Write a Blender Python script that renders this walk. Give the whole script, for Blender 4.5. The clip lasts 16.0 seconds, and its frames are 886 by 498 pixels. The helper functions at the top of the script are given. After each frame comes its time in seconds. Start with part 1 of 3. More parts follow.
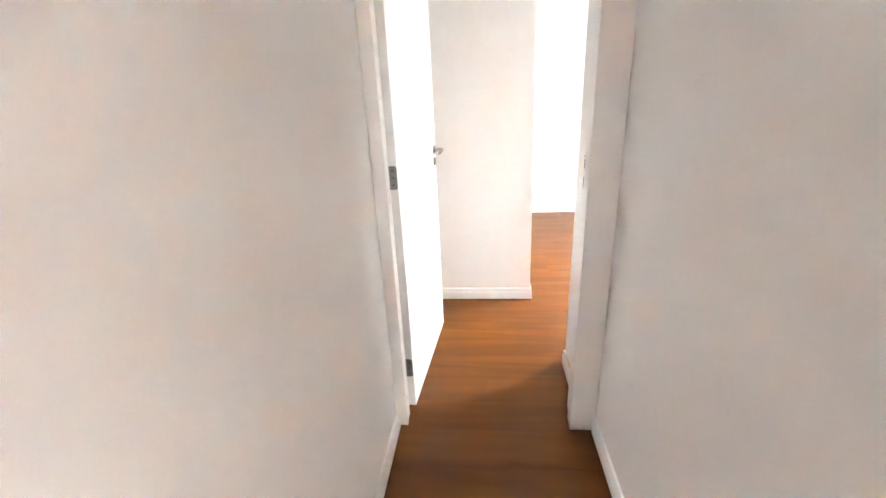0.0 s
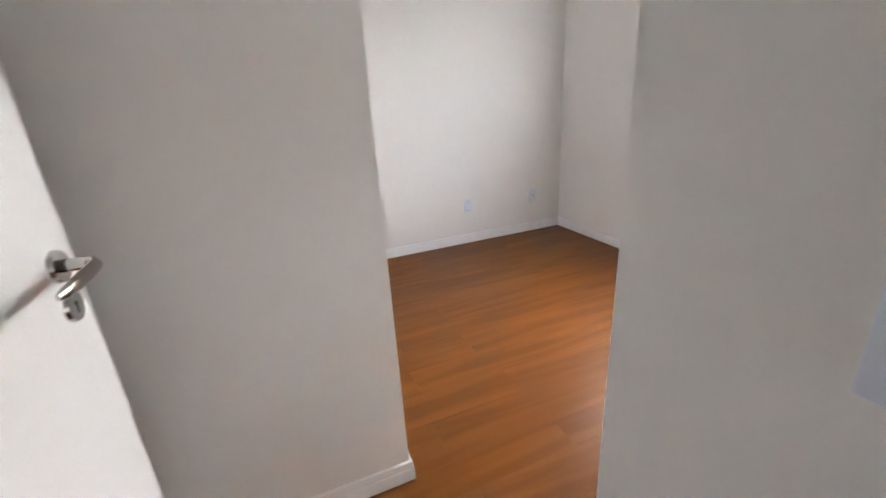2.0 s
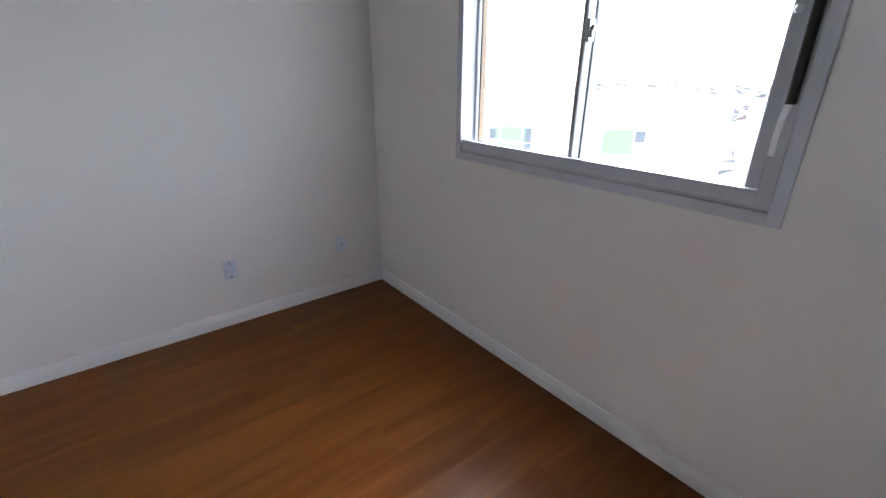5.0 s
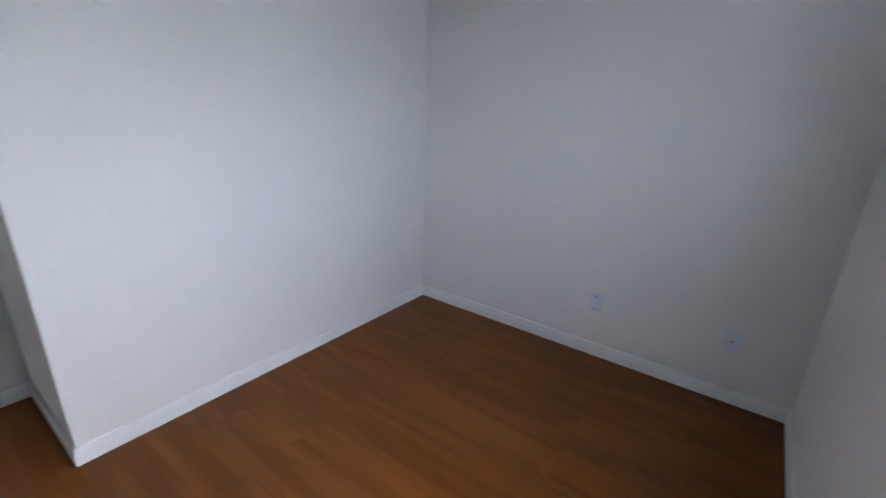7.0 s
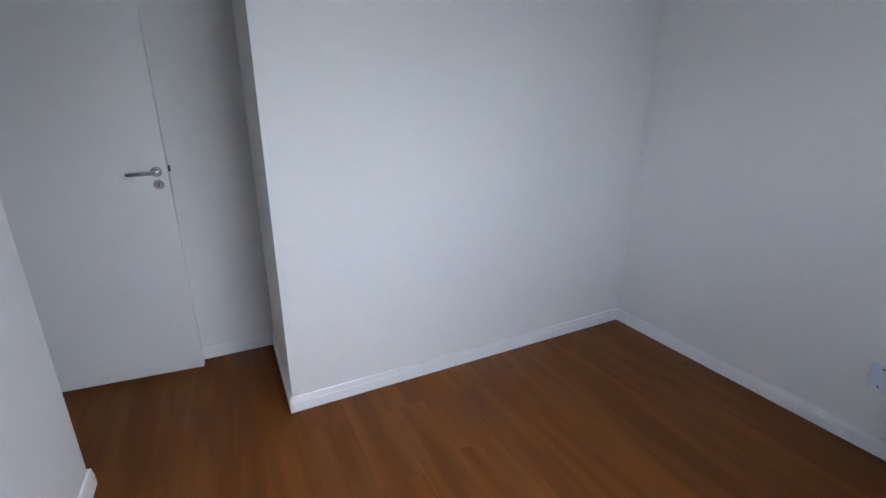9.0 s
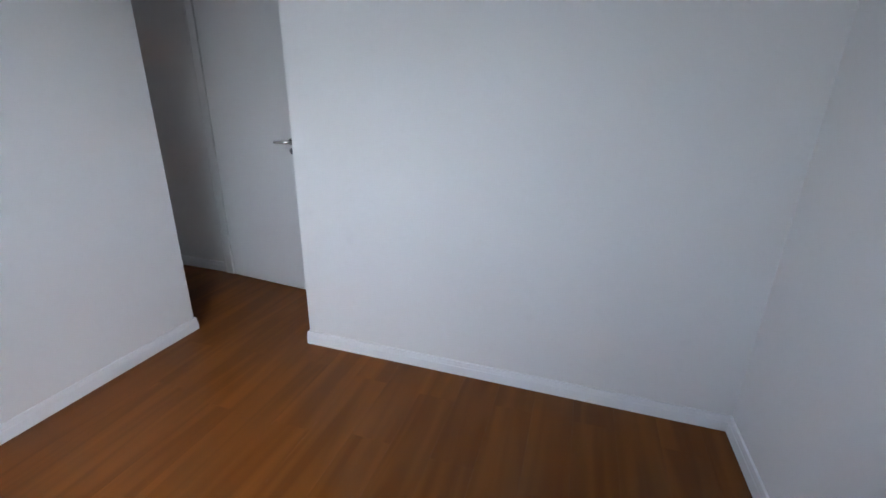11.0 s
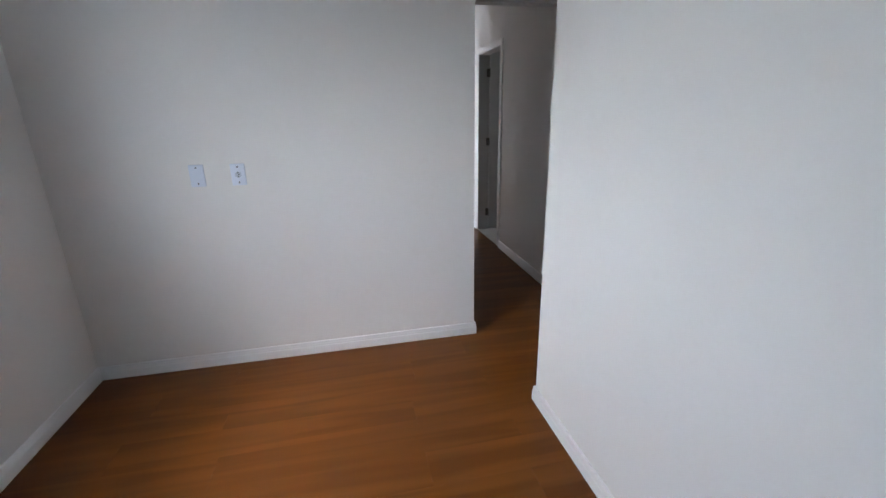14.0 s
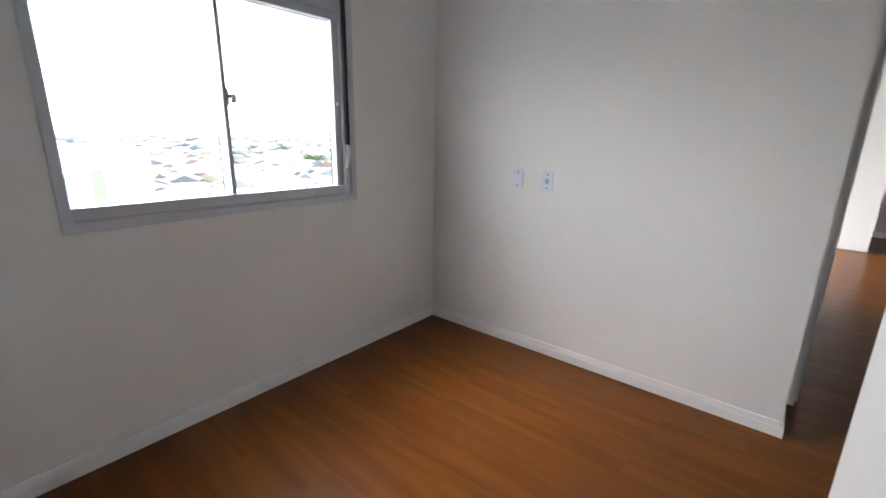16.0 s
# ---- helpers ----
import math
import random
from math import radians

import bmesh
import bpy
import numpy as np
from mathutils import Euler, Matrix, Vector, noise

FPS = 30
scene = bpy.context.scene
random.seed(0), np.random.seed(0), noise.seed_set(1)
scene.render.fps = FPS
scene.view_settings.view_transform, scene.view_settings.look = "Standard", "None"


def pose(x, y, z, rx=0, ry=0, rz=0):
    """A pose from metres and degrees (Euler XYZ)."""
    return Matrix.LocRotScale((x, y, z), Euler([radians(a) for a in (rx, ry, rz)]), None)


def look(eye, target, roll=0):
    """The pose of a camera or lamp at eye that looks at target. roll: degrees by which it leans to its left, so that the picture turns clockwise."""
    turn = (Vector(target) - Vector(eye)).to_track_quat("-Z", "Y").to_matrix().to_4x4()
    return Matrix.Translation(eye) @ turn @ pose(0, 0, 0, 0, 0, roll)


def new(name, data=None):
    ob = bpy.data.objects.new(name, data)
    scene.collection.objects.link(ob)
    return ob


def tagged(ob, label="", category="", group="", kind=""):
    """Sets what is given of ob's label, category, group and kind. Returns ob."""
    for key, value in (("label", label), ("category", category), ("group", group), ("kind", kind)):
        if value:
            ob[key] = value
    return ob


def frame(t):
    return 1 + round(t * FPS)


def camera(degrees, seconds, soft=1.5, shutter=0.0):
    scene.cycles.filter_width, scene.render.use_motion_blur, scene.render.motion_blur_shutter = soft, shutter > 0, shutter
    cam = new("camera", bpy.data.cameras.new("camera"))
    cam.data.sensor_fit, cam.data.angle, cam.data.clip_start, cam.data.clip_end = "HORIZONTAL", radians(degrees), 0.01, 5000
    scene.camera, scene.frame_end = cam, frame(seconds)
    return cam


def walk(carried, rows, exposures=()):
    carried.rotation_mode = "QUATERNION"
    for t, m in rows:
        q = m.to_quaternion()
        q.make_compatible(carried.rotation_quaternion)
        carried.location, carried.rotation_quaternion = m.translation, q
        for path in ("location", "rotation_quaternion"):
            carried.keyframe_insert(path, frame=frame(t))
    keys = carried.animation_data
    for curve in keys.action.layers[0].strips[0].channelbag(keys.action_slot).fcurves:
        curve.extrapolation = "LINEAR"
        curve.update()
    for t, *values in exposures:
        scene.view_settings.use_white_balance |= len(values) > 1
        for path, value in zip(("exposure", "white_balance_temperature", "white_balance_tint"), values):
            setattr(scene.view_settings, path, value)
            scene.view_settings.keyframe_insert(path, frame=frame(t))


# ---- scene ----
cam = camera(92.0, 16.0, 1.5, 0.2)
PATH = [
    (0, (-0.416, -2.003, 1.417), (-0.606, -0.139, 0.717), -2.7),
    (0.5, (-0.427, -1.65, 1.386), (-0.453, 0.234, 0.714), -2.0),
    (1, (-0.456, -1.233, 1.358), (-0.265, 0.624, 0.641), -2.1),
    (1.5, (-0.425, -0.796, 1.352), (-0.019, 1.049, 0.696), 0.3),
    (1.8, (-0.419, -0.544, 1.322), (0.136, 1.261, 0.660), -2.6),
    (2, (-0.393, -0.402, 1.312), (0.320, 1.337, 0.628), -3.4),
    (2.2, (-0.370, -0.290, 1.315), (0.491, 1.375, 0.607), -2.7),
    (2.5, (-0.256, -0.050, 1.305), (0.718, 1.566, 0.619), -3.0),
    (3, (-0.106, 0.103, 1.345), (1.112, 1.508, 0.625), -2.0),
    (3.2, (-0.066, 0.185, 1.360), (1.443, 1.278, 0.632), -1.9),
    (5.3, (1.024, 0.436, 1.399), (1.98, 2.036, 0.673), 0.3),
    (5.5, (1.166, 0.434, 1.388), (1.91, 2.156, 0.693), -1.0),
    (6, (1.542, 0.452, 1.397), (1.695, 2.326, 0.715), 0.5),
    (6.5, (1.774, 0.515, 1.431), (1.48, 2.37, 0.743), 2.9),
    (7, (1.907, 0.526, 1.451), (0.781, 2.05, 0.813), 1.8),
    (7.2, (1.873, 0.49, 1.447), (0.533, 1.832, 0.811), 2.3),
    (7.5, (1.841, 0.464, 1.458), (0.258, 1.531, 0.863), 1.6),
    (8, (1.803, 0.437, 1.459), (0.035, 1.157, 0.864), 0.8),
    (8.5, (1.783, 0.469, 1.431), (0.067, 1.294, 0.82), 0.1),
    (8.7, (1.778, 0.493, 1.419), (0.118, 1.416, 0.791), 0.9),
    (10.8, (1.838, 2.057, 1.412), (-0.007, 1.622, 0.777), 0.3),
    (11, (1.811, 2.184, 1.421), (0.014, 1.62, 0.749), 1.2),
    (11.5, (1.773, 2.427, 1.445), (0.15, 1.469, 0.773), 1.8),
    (12, (1.699, 2.562, 1.445), (0.487, 1.095, 0.83), 3.6),
    (12.5, (1.634, 2.567, 1.437), (0.71, 0.91, 0.804), 1.6),
    (13, (1.402, 2.481, 1.451), (0.632, 0.748, 0.818), 2.4),
    (13.5, (1.065, 2.491, 1.452), (0.429, 0.682, 0.885), 0.4),
    (14, (0.758, 2.517, 1.44), (0.359, 0.652, 0.836), -1.1),
    (14.5, (0.482, 2.489, 1.452), (0.324, 0.584, 0.863), 4.1),
    (15, (0.26, 2.437, 1.394), (0.593, 0.552, 0.815), 1.9),
    (15.5, (0.191, 2.452, 1.401), (1.056, 0.74, 0.834), 1.8),
    (16, (0.163, 2.449, 1.399), (1.384, 0.949, 0.89), 1.1),
]
EXPOSURES = [(0, 6.6, 7050, 12), (0.5, 6.22, 7050, 12), (1, 5.65, 7100, 12), (1.5, 5.17, 7000, 12), (2.5, 4.86, 6900, 12), (3.2, 4.62, 6550, 12), (5.5, 3.8, 6200, 12), (7, 3.7, 5850, 11), (8.5, 3.68, 5800, 10), (11, 3.63, 5800, 10),
             (13, 3.78, 6050, 10), (14.5, 3.82, 6250, 10), (16, 3.93, 6650, 11)]
walk(cam, [(t, look(eye, target, roll)) for t, eye, target, roll in PATH], EXPOSURES)

# ---- light: bright overcast sky and a veiled sun ----
SUN_UP, SUN_TURN = 52.0, 64.0
world = bpy.data.worlds.new("sky")
scene.world = world
world.use_nodes = True
wn = world.node_tree
sky = wn.nodes.new("ShaderNodeTexSky")
sky.sky_type, sky.sun_disc = "NISHITA", False
sky.sun_elevation, sky.sun_rotation = radians(SUN_UP), radians(SUN_TURN)
sky.air_density, sky.dust_density, sky.ozone_density = 1.0, 2.0, 1.0
veil = wn.nodes.new("ShaderNodeHueSaturation")
veil.inputs["Saturation"].default_value = 0.5
wn.links.new(sky.outputs[0], veil.inputs["Color"])
wn.links.new(veil.outputs[0], wn.nodes["Background"].inputs[0])
wn.nodes["Background"].inputs[1].default_value = 0.15
sun = new("sun", bpy.data.lights.new("sun", "SUN"))
sun.data.energy, sun.data.angle, sun.data.color = 0.10, radians(90), (1.0, 0.99, 0.97)
to_sun = Vector((math.sin(radians(SUN_TURN)) * math.cos(radians(SUN_UP)), math.cos(radians(SUN_TURN)) * math.cos(radians(SUN_UP)), math.sin(radians(SUN_UP))))
sun.matrix_world = look(to_sun * 40, (0, 0, 0))


# ---- materials ----
def base_material(name, rough=0.5, metal=0.0, spec=0.5):
    m = bpy.data.materials.new(name)
    m.use_nodes = True
    nt = m.node_tree
    b = nt.nodes["Principled BSDF"]
    b.inputs["Roughness"].default_value = rough
    b.inputs["Metallic"].default_value = metal
    b.inputs["Specular IOR Level"].default_value = spec
    return m, nt, b


def node(nt, kind, **values):
    n = nt.nodes.new(kind)
    for k, v in values.items():
        n.inputs[k.replace("_", " ")].default_value = v
    return n


def mix_colours(nt, fac, a, b):
    n = nt.nodes.new("ShaderNodeMix")
    n.data_type = "RGBA"
    nt.links.new(fac, n.inputs[0])
    for slot, v in ((6, a), (7, b)):
        if isinstance(v, tuple):
            n.inputs[slot].default_value = (*v, 1)
        else:
            nt.links.new(v, n.inputs[slot])
    return n.outputs[2]


def span(nt, value, lo, hi, a=0.0, b=1.0):
    n = nt.nodes.new("ShaderNodeMapRange")
    nt.links.new(value, n.inputs[0])
    for i, v in enumerate((lo, hi, a, b)):
        n.inputs[i + 1].default_value = v
    return n.outputs[0]


def painted(name, colour, rough=0.6, grain=180.0, relief=0.03, waviness=0.25, tone=0.04, spec=0.5, smudge=0.0):
    """A painted or moulded surface: fine grain, slow waviness, slightly uneven tone, and a few faint smudges."""
    m, nt, b = base_material(name, rough, 0, spec)
    place = nt.nodes.new("ShaderNodeNewGeometry").outputs["Position"]
    fine = node(nt, "ShaderNodeTexNoise", Scale=grain, Detail=3.0)
    slow = node(nt, "ShaderNodeTexNoise", Scale=1.7, Detail=4.0)
    for n in (fine, slow):
        nt.links.new(place, n.inputs["Vector"])
    dark = tuple(c * (1 - tone * 2) for c in colour)
    col = mix_colours(nt, span(nt, slow.outputs[0], 0.3, 0.7), dark, colour)
    if smudge:
        spots = node(nt, "ShaderNodeTexNoise", Scale=9.0, Detail=2.0, Roughness=0.4)
        nt.links.new(place, spots.inputs["Vector"])
        col = mix_colours(nt, span(nt, spots.outputs[0], 0.70, 0.82, 0.0, smudge), col, tuple(c * 0.72 for c in colour))
    nt.links.new(col, b.inputs["Base Color"])
    if rough > 0.5:
        nt.links.new(span(nt, slow.outputs[0], 0.3, 0.7, rough - 0.06, rough + 0.06), b.inputs["Roughness"])
    bump = node(nt, "ShaderNodeBump", Strength=relief, Distance=0.002)
    nt.links.new(fine.outputs[0], bump.inputs["Height"])
    bump2 = node(nt, "ShaderNodeBump", Strength=waviness, Distance=0.004)
    nt.links.new(slow.outputs[0], bump2.inputs["Height"])
    nt.links.new(bump.outputs[0], bump2.inputs["Normal"])
    nt.links.new(bump2.outputs[0], b.inputs["Normal"])
    return m


def metal(name, colour, rough):
    m, nt, b = base_material(name, rough, 1.0)
    n = node(nt, "ShaderNodeTexNoise", Scale=90.0, Detail=2.0)
    nt.links.new(mix_colours(nt, n.outputs[0], tuple(c * 0.85 for c in colour), colour), b.inputs["Base Color"])
    nt.links.new(span(nt, n.outputs[0], 0.3, 0.7, rough * 0.8, rough * 1.3), b.inputs["Roughness"])
    return m


def laminate(name):
    """Warm brown wood-look laminate: long grain along the plank, every plank its own cut and tone."""
    m, nt, b = base_material(name, 0.33, 0, 0.18)
    link = nt.links.new
    info = nt.nodes.new("ShaderNodeObjectInfo")
    tex = nt.nodes.new("ShaderNodeTexCoord")
    shift = node(nt, "ShaderNodeVectorMath")
    shift.operation = "MULTIPLY_ADD"
    link(info.outputs["Random"], shift.inputs[0])
    shift.inputs[1].default_value = (37.0, 53.0, 0.0)
    link(tex.outputs["Object"], shift.inputs[2])

    def streaks(sx, sy, detail, distort=0.0):
        scale = node(nt, "ShaderNodeVectorMath")
        scale.operation = "MULTIPLY"
        link(shift.outputs[0], scale.inputs[0])
        scale.inputs[1].default_value = (sx, sy, 1.0)
        n = node(nt, "ShaderNodeTexNoise", Scale=1.0, Detail=detail, Distortion=distort)
        link(scale.outputs[0], n.inputs["Vector"])
        return n.outputs[0]

    broad = streaks(1.0, 11.0, 1.0, 0.9)
    grain = streaks(2.2, 40.0, 2.0, 0.6)
    pores = streaks(7.0, 210.0, 2.0)
    col = mix_colours(nt, span(nt, broad, 0.36, 0.72), WOOD_DARK, WOOD_LIGHT)
    col = mix_colours(nt, span(nt, grain, 0.40, 0.75, 0.0, 0.20), col, WOOD_GRAIN)
    col = mix_colours(nt, span(nt, pores, 0.58, 0.78, 0.0, 0.07), col, tuple(c * 0.55 for c in WOOD_DARK))
    hsv = node(nt, "ShaderNodeHueSaturation")
    link(span(nt, info.outputs["Random"], 0, 1, 0.97, 1.03), hsv.inputs["Value"])
    link(col, hsv.inputs["Color"])
    link(hsv.outputs[0], b.inputs["Base Color"])
    bump = node(nt, "ShaderNodeBump", Strength=0.015, Distance=0.0005)
    link(grain, bump.inputs["Height"])
    link(bump.outputs[0], b.inputs["Normal"])
    return m


def glass_material():
    m, nt, b = base_material("clear_glass", 0.0, 0, 0.5)
    b.inputs["Transmission Weight"].default_value = 1.0
    b.inputs["IOR"].default_value = 1.45
    b.inputs["Base Color"].default_value = (0.97, 0.99, 0.98, 1)
    return m


def roofscape(name, colours, rough=0.8):
    """Many joined pieces, each with its own colour."""
    m, nt, b = base_material(name, rough, 0, 0.3)
    geo = nt.nodes.new("ShaderNodeNewGeometry")
    ramp = nt.nodes.new("ShaderNodeValToRGB")
    ramp.color_ramp.interpolation = "CONSTANT"
    el = ramp.color_ramp.elements
    while len(el) < len(colours):
        el.new(0.5)
    for i, c in enumerate(colours):
        el[i].position, el[i].color = i / len(colours), (*c, 1)
    nt.links.new(geo.outputs["Random Per Island"], ramp.inputs[0])
    n = node(nt, "ShaderNodeTexNoise", Scale=0.7, Detail=4.0)
    nt.links.new(geo.outputs["Position"], n.inputs["Vector"])
    hsv = node(nt, "ShaderNodeHueSaturation")
    nt.links.new(span(nt, n.outputs[0], 0.3, 0.7, 0.8, 1.1), hsv.inputs["Value"])
    nt.links.new(ramp.outputs[0], hsv.inputs["Color"])
    nt.links.new(hsv.outputs[0], b.inputs["Base Color"])
    return m


WOOD_DARK, WOOD_LIGHT, WOOD_GRAIN = (0.124, 0.0395, 0.0076), (0.188, 0.0655, 0.0130), (0.143, 0.0460, 0.0088)
WALL = painted("wall_paint", (0.785, 0.78, 0.77), 0.62, 220, 0.10, 0.20, 0.012, 0.35, smudge=0.10)
CEILING = painted("ceiling_paint", (0.76, 0.76, 0.75), 0.75, 160, 0.06, 0.15, 0.012, 0.2)
SKIRT = painted("skirting_lacquer", (0.85, 0.86, 0.875), 0.36, 120, 0.02, 0.08, 0.02)
DOORWHITE = painted("door_laminate", (0.76, 0.76, 0.76), 0.36, 300, 0.010, 0.0, 0.01)
FRAMEWHITE = painted("door_frame_lacquer", (0.76, 0.755, 0.75), 0.40, 160, 0.03, 0.10, 0.02)
# One white window finish; backlit shade is put into two greys, ALU the darker.
ALU = painted("window_white_shaded", (0.44, 0.46, 0.49), 0.30, 400, 0.01, 0.02, 0.02)
FLANGE = painted("window_white_paler", (0.52, 0.55, 0.60), 0.34, 400, 0.01, 0.02, 0.02)
PLASTIC = painted("plate_plastic", (0.68, 0.74, 0.84), 0.30, 300, 0.01, 0.02, 0.01)
PLASTIC2 = painted("socket_plastic", (0.47, 0.52, 0.60), 0.35, 300, 0.01, 0.02, 0.01)
CHROME = metal("polished_steel", (0.50, 0.49, 0.48), 0.14)
STEEL = metal("dull_hinge_steel", (0.24, 0.23, 0.22), 0.30)
ZINC = metal("satin_zinc", (0.55, 0.56, 0.57), 0.34)
RUBBER = painted("black_rubber", (0.012, 0.012, 0.013), 0.65, 200, 0.05, 0.02, 0.1)
HOLE = painted("raw_brown_recess", (0.06, 0.035, 0.022), 0.8, 120, 0.2, 0.1, 0.1)
SCREW = metal("screw_steel", (0.10, 0.10, 0.10), 0.45)
PEACH = painted("peach_render", (0.25, 0.172, 0.112), 0.8, 90, 0.25, 0.3, 0.05)
TILE = painted("bathroom_tile", (0.62, 0.61, 0.58), 0.25, 60, 0.02, 0.02, 0.03)
CONCRETE = painted("screed", (0.34, 0.33, 0.31), 0.85, 40, 0.3, 0.3, 0.08)
LAMINATE = laminate("laminate_wood")
GLASS = glass_material()
FACADE = painted("facade_white", (0.80, 0.80, 0.79), 0.8, 6, 0.1, 0.1, 0.03)
GREEN = painted("facade_green", (0.22, 0.36, 0.17), 0.7, 6, 0.1, 0.1, 0.03)
PALEGREEN = painted("facade_pale_green", (0.26, 0.335, 0.26), 0.7, 6, 0.1, 0.1, 0.03)
DARKPANE = painted("window_pane_dark", (0.15, 0.165, 0.18), 0.08, 3, 0.01, 0.02, 0.1)
GROUND = painted("dusty_ground", (0.20, 0.197, 0.17), 0.9, 0.3, 0.2, 0.2, 0.1)
HOUSES = roofscape("house_walls_and_roofs", [(0.21, 0.205, 0.20), (0.17, 0.12, 0.10), (0.26, 0.255, 0.25), (0.20, 0.155, 0.125), (0.11, 0.11, 0.115), (0.32, 0.315, 0.31), (0.13, 0.155, 0.155), (0.24, 0.22, 0.16), (0.17, 0.17, 0.17)])
LEAVES = roofscape("leaf_clumps", [(0.05, 0.085, 0.03), (0.07, 0.11, 0.035), (0.09, 0.12, 0.05), (0.06, 0.10, 0.04)])
BARK = painted("bark", (0.16, 0.11, 0.07), 0.9, 20, 0.4, 0.4, 0.1)


# ---- building blocks ----
def thing(name, label="", category="", group="", kind="", at=None):
    ob = new(name)
    ob.empty_display_size = 0.1
    if at is not None:
        ob.matrix_basis = at
    return tagged(ob, label, category, group, kind)


def mesh_of(name, bm, material, smooth=False):
    bmesh.ops.recalc_face_normals(bm, faces=bm.faces)
    me = bpy.data.meshes.new(name)
    bm.to_mesh(me)
    bm.free()
    if material:
        me.materials.append(material)
    if smooth:
        me.shade_smooth()
        me.set_sharp_from_angle(angle=radians(20))
    return me


def part(name, bm, material, parent=None, label="", smooth=False):
    ob = new(name, mesh_of(name, bm, material, smooth))
    if parent is not None:
        ob.parent = parent
    return tagged(ob, label)


def box(bm, lo, hi, bevel=0.0, segments=1):
    r = bmesh.ops.create_cube(bm, size=1.0)
    c = [(a + b) / 2 for a, b in zip(lo, hi)]
    s = [b - a for a, b in zip(lo, hi)]
    for v in r["verts"]:
        v.co = Vector([v.co[i] * s[i] + c[i] for i in range(3)])
    if bevel:
        edges = list({e for v in r["verts"] for e in v.link_edges})
        bmesh.ops.bevel(bm, geom=edges, offset=bevel, segments=segments, affect="EDGES", profile=0.5)
    return bm


def boxed(lo, hi, bevel=0.0, segments=1):
    return box(bmesh.new(), lo, hi, bevel, segments)


def cylinder(bm, a, b, radius, radius2=None, n=24):
    a, b = Vector(a), Vector(b)
    m = Matrix.Translation((a + b) / 2) @ (b - a).to_track_quat("Z", "Y").to_matrix().to_4x4()
    bmesh.ops.create_cone(bm, cap_ends=True, segments=n, radius1=radius, radius2=radius if radius2 is None else radius2, depth=(b - a).length, matrix=m)
    return bm


def swept(points, sizes, n=16):
    """A tube through the points, with an oval section (across, up) at each."""
    bm = bmesh.new()
    rings = []
    pts = [Vector(p) for p in points]
    for i, p in enumerate(pts):
        d = (pts[min(i + 1, len(pts) - 1)] - pts[max(i - 1, 0)]).normalized()
        up = Vector((0, 0, 1))
        side = d.cross(up).normalized()
        rings.append([bm.verts.new(p + side * sizes[i][0] * math.cos(k * math.tau / n) + up * sizes[i][1] * math.sin(k * math.tau / n)) for k in range(n)])
    for a, b in zip(rings, rings[1:]):
        for k in range(n):
            bm.faces.new((a[k], a[(k + 1) % n], b[(k + 1) % n], b[k]))
    bm.faces.new(rings[0])
    bm.faces.new(rings[-1])
    return bm


def rounded_plate(base, reach, tall, radius, normal, thick=0.0025):
    """A thin upright plate from base, its two far corners rounded; normal: the axis that it faces."""
    bm = bmesh.new()
    sign = 1 if reach > 0 else -1
    run, h = abs(reach), tall / 2
    outline = [(0, -h), (0, h)]
    for k in range(7):
        q = k * math.pi / 12
        outline.append((run - radius + radius * math.sin(q), h - radius + radius * math.cos(q)))
    outline += [(u, -v) for u, v in reversed(outline[2:])]
    x, y, z = base
    rings = []
    for d in (0.0, thick):
        rings.append([bm.verts.new((x + sign * u, y + d, z + v) if normal == "y" else (x + d, y + sign * u, z + v)) for u, v in outline])
    n = len(outline)
    for k in range(n):
        bm.faces.new((rings[0][k], rings[0][(k + 1) % n], rings[1][(k + 1) % n], rings[1][k]))
    bm.faces.new(rings[0])
    bm.faces.new(rings[1])
    return bm


def cells(xs, ys, zs, solid):
    """A solid of grid cells with only its outer faces: walls with openings that go through them."""
    bm = bmesh.new()
    verts = {}

    def vert(i, j, k):
        if (i, j, k) not in verts:
            verts[i, j, k] = bm.verts.new((xs[i], ys[j], zs[k]))
        return verts[i, j, k]

    filled = {(i, j, k) for i in range(len(xs) - 1) for j in range(len(ys) - 1) for k in range(len(zs) - 1)
              if solid((xs[i] + xs[i + 1]) / 2, (ys[j] + ys[j + 1]) / 2, (zs[k] + zs[k + 1]) / 2)}
    for i, j, k in filled:
        for d, corners in (((-1, 0, 0), ((0, 0, 0), (0, 0, 1), (0, 1, 1), (0, 1, 0))), ((1, 0, 0), ((1, 0, 0), (1, 1, 0), (1, 1, 1), (1, 0, 1))),
                           ((0, -1, 0), ((0, 0, 0), (1, 0, 0), (1, 0, 1), (0, 0, 1))), ((0, 1, 0), ((0, 1, 0), (0, 1, 1), (1, 1, 1), (1, 1, 0))),
                           ((0, 0, -1), ((0, 0, 0), (0, 1, 0), (1, 1, 0), (1, 0, 0))), ((0, 0, 1), ((0, 0, 1), (1, 0, 1), (1, 1, 1), (0, 1, 1)))):
            if (i + d[0], j + d[1], k + d[2]) not in filled:
                bm.faces.new([vert(i + a, j + b, k + c) for a, b, c in corners])
    return bm


